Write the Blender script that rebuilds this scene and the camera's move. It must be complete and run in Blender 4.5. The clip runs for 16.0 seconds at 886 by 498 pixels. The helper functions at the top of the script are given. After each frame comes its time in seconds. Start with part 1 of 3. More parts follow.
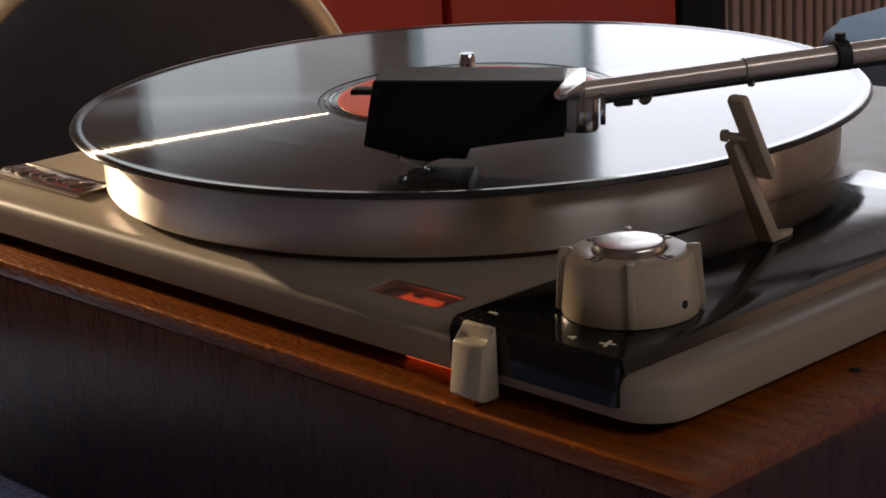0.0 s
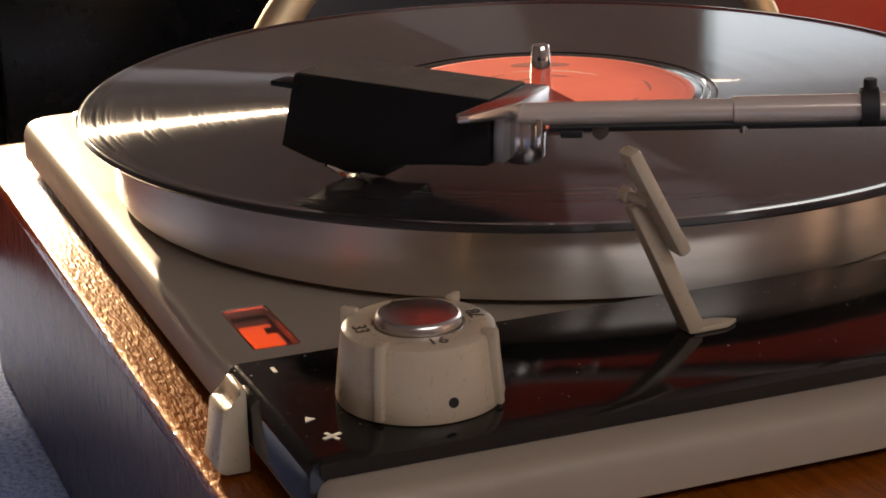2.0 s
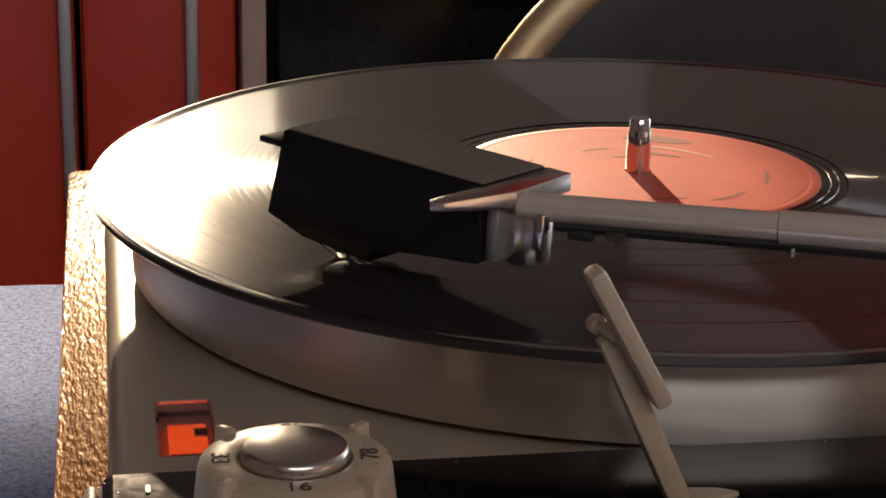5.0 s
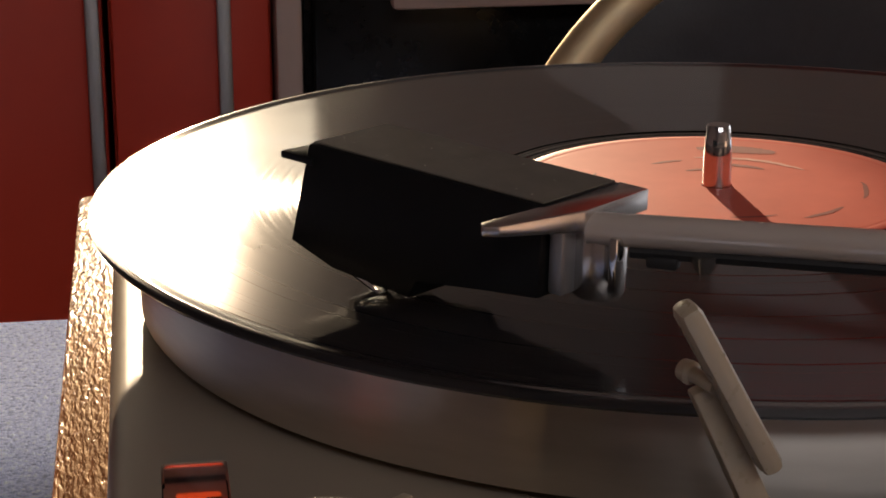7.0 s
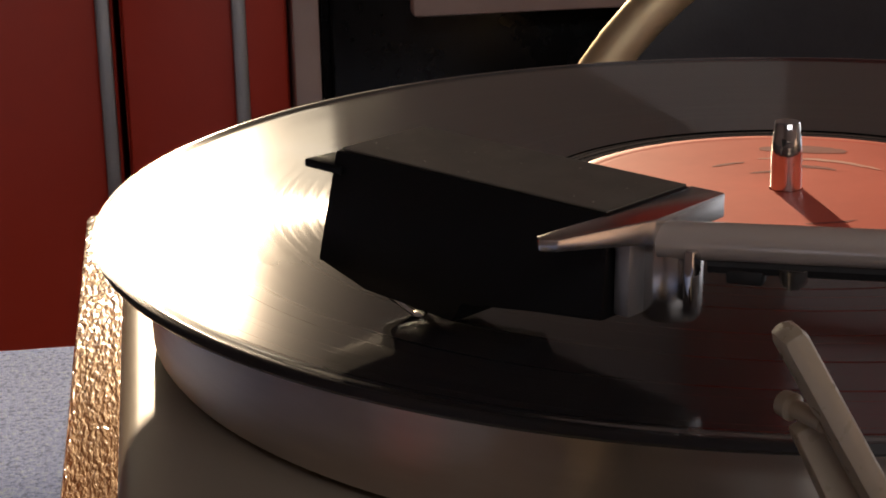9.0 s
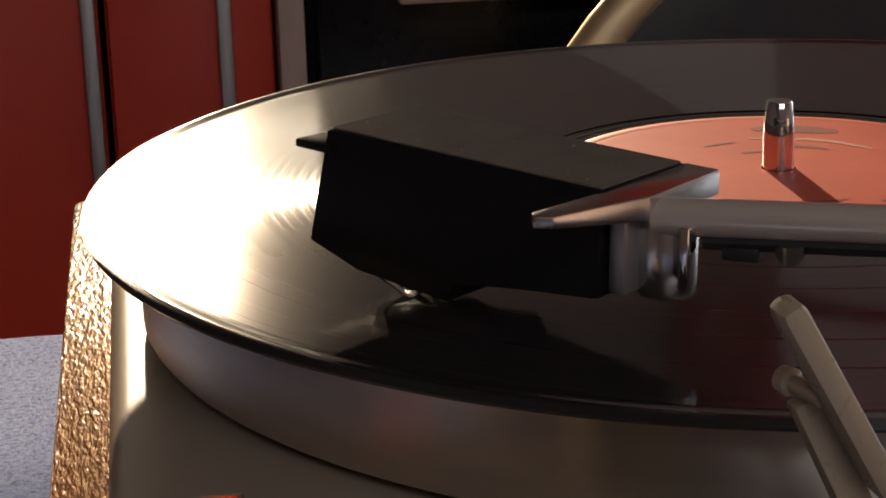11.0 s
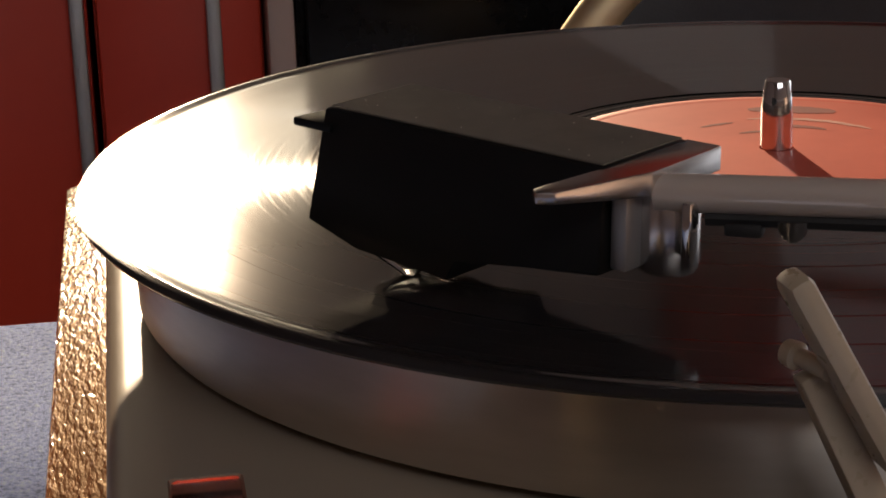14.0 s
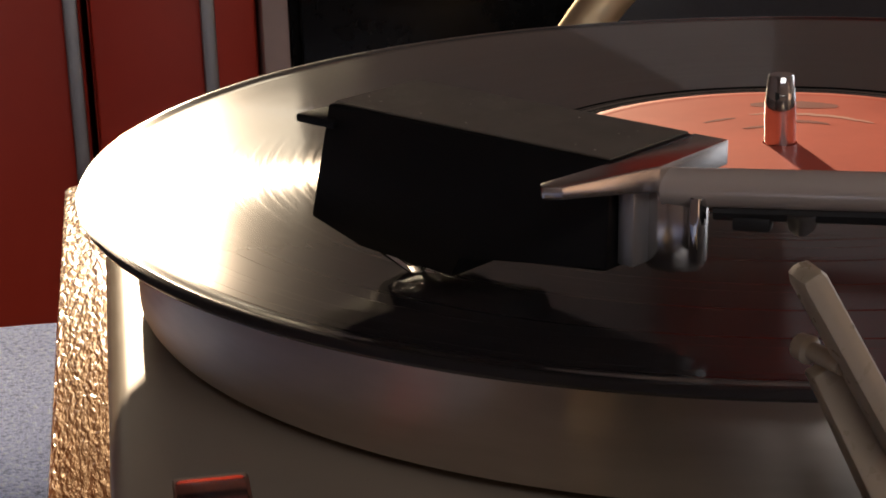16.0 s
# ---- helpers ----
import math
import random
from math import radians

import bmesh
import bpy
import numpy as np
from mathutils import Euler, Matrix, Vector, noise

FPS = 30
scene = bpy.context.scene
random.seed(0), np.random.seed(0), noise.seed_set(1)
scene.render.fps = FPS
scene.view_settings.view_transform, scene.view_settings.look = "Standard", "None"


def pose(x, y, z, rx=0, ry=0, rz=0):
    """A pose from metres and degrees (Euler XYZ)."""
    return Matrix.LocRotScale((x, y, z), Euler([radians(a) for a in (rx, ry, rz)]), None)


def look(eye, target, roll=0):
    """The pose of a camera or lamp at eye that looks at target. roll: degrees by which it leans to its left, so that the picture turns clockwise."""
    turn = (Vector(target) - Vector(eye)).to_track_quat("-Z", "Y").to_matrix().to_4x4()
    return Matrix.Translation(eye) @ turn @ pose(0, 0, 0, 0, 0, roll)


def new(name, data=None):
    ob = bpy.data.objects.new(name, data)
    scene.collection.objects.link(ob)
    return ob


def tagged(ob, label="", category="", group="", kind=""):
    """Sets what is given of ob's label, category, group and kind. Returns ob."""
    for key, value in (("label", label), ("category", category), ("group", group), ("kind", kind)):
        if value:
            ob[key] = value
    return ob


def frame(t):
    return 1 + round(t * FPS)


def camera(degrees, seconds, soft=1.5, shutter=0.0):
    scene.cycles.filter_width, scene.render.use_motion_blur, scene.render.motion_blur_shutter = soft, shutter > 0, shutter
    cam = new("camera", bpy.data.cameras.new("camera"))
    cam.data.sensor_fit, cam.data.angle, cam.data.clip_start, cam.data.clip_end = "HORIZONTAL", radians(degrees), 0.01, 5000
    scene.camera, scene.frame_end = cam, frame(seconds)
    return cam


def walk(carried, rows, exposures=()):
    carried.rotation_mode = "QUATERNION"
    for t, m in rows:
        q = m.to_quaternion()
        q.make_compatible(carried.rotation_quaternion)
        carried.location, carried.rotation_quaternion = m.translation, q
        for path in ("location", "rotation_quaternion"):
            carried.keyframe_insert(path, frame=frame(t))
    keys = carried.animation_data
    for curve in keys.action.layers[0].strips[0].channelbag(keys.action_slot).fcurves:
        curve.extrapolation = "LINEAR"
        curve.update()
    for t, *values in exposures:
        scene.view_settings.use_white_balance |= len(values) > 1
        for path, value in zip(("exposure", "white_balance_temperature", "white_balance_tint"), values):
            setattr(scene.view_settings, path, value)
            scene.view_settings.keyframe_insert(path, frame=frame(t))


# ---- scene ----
FOV = 25.2
cam = camera(FOV, 16.0, soft=1.8)

# Seconds, eye, target, roll. The record's upper face lies at z = 0, its spindle at x = y = 0.
PATH = [
    (0, (0.5331, -0.5148, 0.1565), (0.1822, -0.1878, 0.0154), -3.19),
    (0.5, (0.5755, -0.4511, 0.1526), (0.1917, -0.1618, 0.0149), -2.72),
    (1, (0.5836, -0.3765, 0.1485), (0.1690, -0.1338, 0.0099), -2.23),
    (1.5, (0.5857, -0.3148, 0.1590), (0.1536, -0.1106, 0.0119), -1.71),
    (2, (0.5772, -0.2630, 0.1536), (0.1351, -0.0890, -0.0021), -1.37),
    (2.5, (0.5605, -0.2270, 0.1557), (0.1123, -0.0770, -0.0074), -0.53),
    (3, (0.5486, -0.1966, 0.1529), (0.0917, -0.0695, -0.0057), 0.66),
    (3.5, (0.5402, -0.1729, 0.1504), (0.0771, -0.0669, -0.0056), 1.40),
    (4, (0.5276, -0.1560, 0.1471), (0.0610, -0.0638, -0.0069), 1.63),
    (6.5, (0.4784, -0.1387, 0.1314), (0.0058, -0.0648, -0.0143), 0.29),
    (7, (0.4499, -0.1348, 0.1243), (-0.0235, -0.0637, -0.0200), -0.20),
    (7.5, (0.4280, -0.1327, 0.1180), (-0.0467, -0.0651, -0.0237), -0.83),
    (8, (0.4090, -0.1305, 0.1117), (-0.0663, -0.0650, -0.0291), -1.19),
    (8.5, (0.4080, -0.1307, 0.1109), (-0.0674, -0.0652, -0.0292), -1.52),
    (9, (0.4060, -0.1330, 0.1121), (-0.0691, -0.0667, -0.0291), -1.51),
    (11.5, (0.4033, -0.1341, 0.1080), (-0.0704, -0.0637, -0.0358), -1.77),
    (12, (0.4025, -0.1340, 0.1068), (-0.0711, -0.0632, -0.0372), -1.79),
    (12.5, (0.4028, -0.1344, 0.1071), (-0.0707, -0.0633, -0.0370), -1.92),
    (13, (0.4022, -0.1350, 0.1088), (-0.0707, -0.0638, -0.0370), -2.15),
    (13.5, (0.4025, -0.1357, 0.1070), (-0.0706, -0.0633, -0.0378), -1.83),
    (14, (0.4023, -0.1361, 0.1067), (-0.0705, -0.0632, -0.0388), -1.80),
    (14.5, (0.4037, -0.1360, 0.1067), (-0.0692, -0.0626, -0.0382), -2.00),
    (15, (0.4022, -0.1375, 0.1071), (-0.0705, -0.0636, -0.0382), -2.11),
    (15.5, (0.3996, -0.1377, 0.1056), (-0.0733, -0.0638, -0.0390), -2.05),
    (16, (0.4000, -0.1378, 0.1054), (-0.0726, -0.0632, -0.0400), -2.05),
]
walk(cam, [(t, look(e, a, r)) for t, e, a, r in PATH],
     exposures=[(0.0, 0.4, 6300, 10), (1.0, 1.0, 6350, 10), (2.0, 1.4, 6400, 10), (3.5, 1.55, 6400, 10), (5.0, 1.0, 6400, 10),
                (7.0, 0.6, 6350, 10), (9.0, 0.5, 6350, 10), (16.0, 0.6, 6350, 10)])

# ---------------------------------------------------------------- light
SUN_EL, SUN_AZ = radians(14.6), radians(179.6)      # azimuth counted from +x towards +y
world = bpy.data.worlds.new("world")
scene.world = world
world.use_nodes = True
wn = world.node_tree.nodes
sky = wn.new("ShaderNodeTexSky")
sky.sky_type, sky.sun_disc = "NISHITA", False
sky.sun_elevation, sky.sun_rotation = SUN_EL, radians(90) - SUN_AZ
world.node_tree.links.new(sky.outputs[0], wn["Background"].inputs[0])
wn["Background"].inputs[1].default_value = 0.055


def lamp(name, kind, energy, colour, m, size=None):
    d = bpy.data.lights.new(name, kind)
    d.energy, d.color = energy, colour
    if size:
        d.shape, d.size, d.size_y = "RECTANGLE", size[0], size[1]
    ob = new(name, d)
    ob.matrix_world = m
    return ob


sun_way = Vector((math.cos(SUN_AZ) * math.cos(SUN_EL), math.sin(SUN_AZ) * math.cos(SUN_EL), math.sin(SUN_EL)))
sun = lamp("sun", "SUN", 4.6, (1.0, 0.74, 0.48), look(sun_way * 4, (0, 0, 0)))
sun.data.angle = radians(1.2)
# daylight in the openings of the west wall's windows
lamp("window_and_fill_light", "AREA", 16, (0.97, 0.95, 1.0), look((-1.70, 2.935, 0.69), (1.0, 2.935, 0.69)), (1.98, 1.20))
lamp("window_and_fill_light", "AREA", 0.30, (0.97, 0.95, 1.0), look((-1.70, 1.73, 0.31), (1.0, 1.73, 0.31)), (0.36, 0.46))
lamp("window_and_fill_light", "AREA", 0.24, (0.97, 0.96, 1.0), look((-1.70, 1.235, 0.28), (1.0, 1.235, 0.28)), (0.41, 0.42))
# fill lamp from the east, added to brighten cabinet fronts and knob
lamp("window_and_fill_light", "AREA", 5.2, (1.0, 0.92, 0.90), look((1.97, 0.20, 1.30), (-0.8, 0.3, -0.2)), (1.6, 0.36))

# ---------------------------------------------------------------- materials


def mat(name):
    m = bpy.data.materials.new(name)
    m.use_nodes = True
    t = m.node_tree
    return m, t.nodes, t.links, t.nodes["Principled BSDF"]


def coords(n, l, scale=(1, 1, 1)):
    c = n.new("ShaderNodeTexCoord")
    mp = n.new("ShaderNodeMapping")
    mp.inputs["Scale"].default_value = scale
    l.new(c.outputs["Object"], mp.inputs[0])
    return mp.outputs[0]


def noise_tex(n, l, vec, scale, detail=4.0, rough=0.55):
    t = n.new("ShaderNodeTexNoise")
    t.inputs["Scale"].default_value, t.inputs["Detail"].default_value, t.inputs["Roughness"].default_value = scale, detail, rough
    l.new(vec, t.inputs["Vector"])
    return t.outputs["Fac"]


def ramp(n, l, fac, stops):
    r = n.new("ShaderNodeValToRGB")
    e = r.color_ramp.elements
    while len(e) < len(stops):
        e.new(0.5)
    for k, (p, c) in zip(e, stops):
        k.position, k.color = p, (*c, 1) if len(c) == 3 else c
    l.new(fac, r.inputs[0])
    return r.outputs[0]


def grey(v):
    return (v, v, v)


def bump(n, l, b, height, strength, distance):
    u = n.new("ShaderNodeBump")
    u.inputs["Strength"].default_value, u.inputs["Distance"].default_value = strength, distance
    l.new(height, u.inputs["Height"])
    l.new(u.outputs[0], b.inputs["Normal"])


def surface(name, dark, light, rough=(0.3, 0.5), metal=0.0, scale=40.0, stretch=(1, 1, 1), relief=0.0, relief_scale=400.0,
            coat=0.0, spread=(0.3, 0.7), specular=0.5):
    """Two-scale mottled surface: colour between dark and light, roughness between the two given, fine relief."""
    m, n, l, b = mat(name)
    v = coords(n, l, stretch)
    big, small = noise_tex(n, l, v, scale), noise_tex(n, l, v, scale * 9, 3)
    mix = n.new("ShaderNodeMath")
    mix.operation = "MULTIPLY_ADD"
    mix.inputs[1].default_value, mix.inputs[2].default_value = 0.35, 0.0
    l.new(small, mix.inputs[0])
    add = n.new("ShaderNodeMath")
    add.operation = "MULTIPLY_ADD"
    add.inputs[1].default_value = 0.65
    l.new(big, add.inputs[0])
    l.new(mix.outputs[0], add.inputs[2])
    l.new(ramp(n, l, add.outputs[0], [(spread[0], dark), (spread[1], light)]), b.inputs["Base Color"])
    l.new(ramp(n, l, small, [(0.3, grey(rough[0])), (0.7, grey(rough[1]))]), b.inputs["Roughness"])
    b.inputs["Metallic"].default_value = metal
    b.inputs["Specular IOR Level"].default_value = specular
    b.inputs["Coat Weight"].default_value = coat
    b.inputs["Coat Roughness"].default_value = 0.08
    if relief:
        bump(n, l, b, noise_tex(n, l, v, relief_scale, 3), relief, 0.0004)
    return m


def radius_of(n, l):
    """Distance from the object's own z axis, in metres."""
    c = n.new("ShaderNodeTexCoord")
    s = n.new("ShaderNodeVectorMath")
    s.operation = "MULTIPLY"
    s.inputs[1].default_value = (1, 1, 0)
    l.new(c.outputs["Object"], s.inputs[0])
    k = n.new("ShaderNodeVectorMath")
    k.operation = "LENGTH"
    l.new(s.outputs[0], k.inputs[0])
    return k.outputs["Value"]


def scaled(n, l, value, factor, plus=0.0):
    k = n.new("ShaderNodeMath")
    k.operation = "MULTIPLY_ADD"
    k.inputs[1].default_value, k.inputs[2].default_value = factor, plus
    l.new(value, k.inputs[0])
    return k.outputs[0]


def tangent(n, l, b, turn):
    t = n.new("ShaderNodeTangent")
    t.direction_type, t.axis = "RADIAL", "Z"
    l.new(t.outputs[0], b.inputs["Tangent"])
    b.inputs["Anisotropic Rotation"].default_value = turn


GAPS = (0.0720, 0.0850, 0.0985, 0.1120, 0.1255, 0.1440)      # radii of the bands between tracks


def glossy(n, l, colour, rough, aniso):
    """A mirror lobe drawn out along the z axis or the radius: sharp round the axis, wide across."""
    g = n.new("ShaderNodeBsdfAnisotropic")
    g.inputs["Color"].default_value = (*colour, 1)
    g.inputs["Roughness"].default_value = rough
    g.inputs["Anisotropy"].default_value = aniso
    t = n.new("ShaderNodeTangent")
    t.direction_type, t.axis = "RADIAL", "Z"
    l.new(t.outputs[0], g.inputs["Tangent"])
    return g


def make_vinyl():
    m, n, l, b = mat("vinyl")
    r = radius_of(n, l)
    one = n.new("ShaderNodeCombineXYZ")
    l.new(r, one.inputs[0])
    fine = noise_tex(n, l, one.outputs[0], 700, 5, 0.8)
    wide = noise_tex(n, l, one.outputs[0], 120, 3)
    b.inputs["Base Color"].default_value = (0.010, 0.010, 0.011, 1)
    b.inputs["Roughness"].default_value = 0.09
    b.inputs["Specular IOR Level"].default_value = 0.5
    bump(n, l, b, wide, 0.10, 0.0004)
    # the flanks of the groove
    g = glossy(n, l, (1, 1, 1), 0.36, 0.93)
    gap = ramp(n, l, scaled(n, l, r, 10.0, -0.5), [(0.0, grey(1.0)), *[q for k in GAPS for q in ((k * 10 - 0.5, grey(0.25)), (k * 10 - 0.5 + 0.007, grey(1.0)))]])
    gap.node.color_ramp.interpolation = "CONSTANT"
    l.new(ramp(n, l, fine, [(0.38, grey(0.26)), (0.50, grey(0.38)), (0.60, grey(0.62))]), g.inputs["Roughness"])
    mul = n.new("ShaderNodeMath")
    mul.operation = "MULTIPLY"
    l.new(gap, mul.inputs[0])
    mul.inputs[1].default_value = 0.062
    mix = n.new("ShaderNodeMixShader")
    l.new(mul.outputs[0], mix.inputs[0])
    l.new(b.outputs[0], mix.inputs[1])
    l.new(g.outputs[0], mix.inputs[2])
    l.new(mix.outputs[0], n["Material Output"].inputs["Surface"])
    return m


def make_platter_metal():
    m, n, l, b = mat("turned_aluminium")
    streak = noise_tex(n, l, coords(n, l, (1, 1, 6)), 30, 3)
    g = glossy(n, l, (0.62, 0.60, 0.57), 0.38, 0.65)
    l.new(ramp(n, l, streak, [(0.3, (0.80, 0.75, 0.67)), (0.7, (0.90, 0.85, 0.77))]), g.inputs["Color"])
    n.remove(b)
    l.new(g.outputs[0], n["Material Output"].inputs["Surface"])
    return m


def make_wood():
    m, n, l, b = mat("varnished_wood")
    v = coords(n, l, (2.2, 30, 30))
    grain = noise_tex(n, l, v, 9, 6, 0.62)
    l.new(ramp(n, l, grain, [(0.25, (0.15, 0.042, 0.005)), (0.5, (0.24, 0.074, 0.008)), (0.75, (0.32, 0.108, 0.014))]), b.inputs["Base Color"])
    v2 = coords(n, l, (0.4, 1.5, 1))
    l.new(ramp(n, l, noise_tex(n, l, v2, 160, 4), [(0.3, grey(0.40)), (0.75, grey(0.55))]), b.inputs["Roughness"])
    bump(n, l, b, noise_tex(n, l, v2, 620, 2, 0.5), 0.85, 0.00075)
    b.inputs["Specular IOR Level"].default_value = 0.04
    b.inputs["Coat Weight"].default_value = 1.0
    b.inputs["Coat Tint"].default_value = (1.0, 0.84, 0.64, 1)
    b.inputs["Coat Roughness"].default_value = 0.07
    l.new(n["Bump"].outputs[0], b.inputs["Coat Normal"])
    return m


def make_cloth():
    m, n, l, b = mat("denim_cloth")
    v = coords(n, l)
    f = noise_tex(n, l, v, 420, 5, 0.75)
    l.new(ramp(n, l, f, [(0.34, (0.13, 0.19, 0.48)), (0.5, (0.40, 0.54, 1.0)), (0.66, (0.62, 0.77, 1.0))]), b.inputs["Base Color"])
    b.inputs["Roughness"].default_value = 0.95
    b.inputs["Sheen Weight"].default_value = 0.1
    bump(n, l, b, f, 0.9, 0.0012)
    return m


def make_label():
    m, n, l, b = mat("record_label_paper")
    v = coords(n, l)
    l.new(ramp(n, l, noise_tex(n, l, v, 45, 5), [(0.3, (0.56, 0.080, 0.042)), (0.7, (0.66, 0.115, 0.065))]), b.inputs["Base Color"])
    b.inputs["Roughness"].default_value = 0.42
    return m


def make_glow(name, colour, strength):
    m, n, l, b = mat(name)
    b.inputs["Base Color"].default_value = (*colour, 1)
    b.inputs["Emission Color"].default_value = (*colour, 1)
    b.inputs["Emission Strength"].default_value = strength
    return m


def make_glass(name, colour, rough=0.03):
    m, n, l, b = mat(name)
    b.inputs["Base Color"].default_value = (*colour, 1)
    b.inputs["Transmission Weight"].default_value = 1.0
    b.inputs["Roughness"].default_value = rough
    b.inputs["IOR"].default_value = 1.49
    return m


VINYL = make_vinyl()
DEAD_WAX = surface("run_out_vinyl", grey(0.012), grey(0.02), (0.10, 0.16), scale=60)
LABEL = make_label()
ALU = make_platter_metal()
WOOD = make_wood()
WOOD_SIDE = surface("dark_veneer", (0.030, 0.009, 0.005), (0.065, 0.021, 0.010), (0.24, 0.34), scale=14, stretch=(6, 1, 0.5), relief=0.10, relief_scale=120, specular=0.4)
CLOTH = make_cloth()
BEIGE = surface("beige_enamel", (0.34, 0.285, 0.220), (0.38, 0.32, 0.25), (0.36, 0.46), scale=12, relief=0.02, relief_scale=900, specular=0.15)
CREAM = surface("cream_plastic", (0.46, 0.38, 0.26), (0.51, 0.425, 0.30), (0.26, 0.36), scale=60)
PANEL = surface("black_lacquer", (0.004, 0.004, 0.004), (0.010, 0.009, 0.008), (0.09, 0.13), scale=50, specular=0.6)
BLACK = surface("black_plastic", grey(0.004), grey(0.007), (0.42, 0.5), scale=120, specular=0.25)
# dust on black, its colour raised to stand in for faint light on top
DUSTY = surface("dusty_lit_black_plastic", (0.13, 0.115, 0.092), (0.20, 0.18, 0.145), (0.40, 0.52), scale=90, relief=0.2, relief_scale=2500, specular=0.06)
CHROME = surface("chrome", grey(0.62), grey(0.72), (0.05, 0.10), metal=1.0, scale=80)
SATIN = surface("satin_aluminium", (0.64, 0.61, 0.58), (0.68, 0.65, 0.62), (0.22, 0.27), metal=1.0, scale=90)
ARM = surface("champagne_lacquer", (0.68, 0.60, 0.52), (0.71, 0.63, 0.55), (0.18, 0.22), metal=0.35, scale=12)
# gold tint puts the low sun's warm gleam into the rim metal
RIM = surface("sun_gold_rim", (0.94, 0.76, 0.46), (0.95, 0.79, 0.50), (0.50, 0.58), metal=1.0, scale=8)
RUBBER = surface("black_rubber", grey(0.010), grey(0.02), (0.55, 0.7), scale=200)
INK = surface("dark_ink", (0.05, 0.04, 0.035), (0.08, 0.06, 0.05), (0.5, 0.6), scale=300)
PRINT = surface("label_print", (0.20, 0.035, 0.028), (0.28, 0.05, 0.04), (0.4, 0.5), scale=300)
PALE_PRINT = surface("pale_label_print", (0.62, 0.30, 0.24), (0.70, 0.36, 0.29), (0.4, 0.5), scale=300)
CHROME_VINYL = surface("shiny_vinyl", grey(0.02), grey(0.03), (0.05, 0.09), scale=80)
WHITE_INK = surface("off_white_ink", (0.52, 0.49, 0.42), (0.62, 0.58, 0.50), (0.5, 0.6), scale=300)
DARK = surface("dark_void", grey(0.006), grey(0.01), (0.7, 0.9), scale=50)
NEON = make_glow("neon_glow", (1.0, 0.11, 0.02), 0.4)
RED_GLASS = make_glass("red_prism_glass", (1.0, 0.82, 0.76), 0.10)
PALE_PINK = surface("pink_reflector", (0.74, 0.40, 0.30), (0.80, 0.46, 0.35), (0.4, 0.5), scale=60)
CLEAR = make_glass("clear_plastic", (0.95, 0.95, 0.93))
RED = surface("red_laminate", (0.66, 0.050, 0.020), (0.72, 0.060, 0.024), (0.35, 0.5), scale=6)
STEEL = surface("brushed_steel", grey(0.36), grey(0.46), (0.35, 0.5), metal=0.8, scale=20, stretch=(8, 8, 1))
PINK_TRIM = surface("pale_edging", (0.55, 0.42, 0.37), (0.62, 0.48, 0.42), (0.4, 0.55), scale=12)
OVEN = surface("black_oven_glass", grey(0.004), grey(0.007), (0.18, 0.26), scale=10, specular=0.2)
LEATHER = surface("black_leather", (0.020, 0.021, 0.023), (0.034, 0.035, 0.038), (0.40, 0.52), scale=40, relief=0.3, relief_scale=700)
PLASTER = surface("plaster", (0.44, 0.40, 0.38), (0.50, 0.455, 0.43), (0.8, 0.95), scale=5, relief=0.2, relief_scale=120)
WALL = surface("rose_wall_paint", (0.40, 0.31, 0.28), (0.46, 0.36, 0.33), (0.8, 0.95), scale=5, relief=0.2, relief_scale=120)
FLOOR = surface("floor_lino", (0.16, 0.12, 0.09), (0.24, 0.18, 0.13), (0.4, 0.6), scale=5)
PALE_BLUE = surface("pale_blue_cloth", (0.34, 0.56, 0.74), (0.42, 0.65, 0.82), (0.8, 0.95), scale=20, relief=0.3, relief_scale=300)
TABLE = surface("table_board", (0.20, 0.13, 0.08), (0.28, 0.19, 0.12), (0.4, 0.6), scale=8)

# ---------------------------------------------------------------- builders


def mesh_of(name, bm, material, smooth=True, angle=40):
    bmesh.ops.recalc_face_normals(bm, faces=bm.faces)
    me = bpy.data.meshes.new(name)
    bm.to_mesh(me)
    bm.free()
    me.materials.append(material)
    if smooth:
        me.shade_smooth()
        me.set_sharp_from_angle(angle=radians(angle))
    return me


def part(name, bm, material, parent, label="", m=None):
    ob = new(name, mesh_of(name, bm, material))
    if m is not None:
        ob.matrix_basis = m
    ob.parent = parent
    return tagged(ob, label)


def thing(name, label, category, at=(0, 0, 0), group="", turn=0.0):
    e = new(name)
    e.empty_display_size = 0.02
    e.matrix_basis = pose(*at, 0, 0, turn)
    return tagged(e, label, category, group)


def piece(name, bm, material, label, category, kind="", group=""):
    return tagged(new(name, mesh_of(name, bm, material)), label, category, group, kind)


def setting(name, bm, material, label, category):
    return piece(name, bm, material, label, category, kind="structure")


def bevelled(bm, edges, width, segments=2):
    bmesh.ops.bevel(bm, geom=list(edges), offset=width, segments=segments, profile=0.5, affect="EDGES", clamp_overlap=True)
    return bm


def box(lo, hi, bevel=0.0, segments=2):
    bm = bmesh.new()
    c = [(a + b) / 2 for a, b in zip(lo, hi)]
    s = [abs(b - a) for a, b in zip(lo, hi)]
    bmesh.ops.create_cube(bm, size=1, matrix=Matrix.Translation(c) @ Matrix.Diagonal((*s, 1)))
    return bevelled(bm, bm.edges, bevel, segments) if bevel else bm


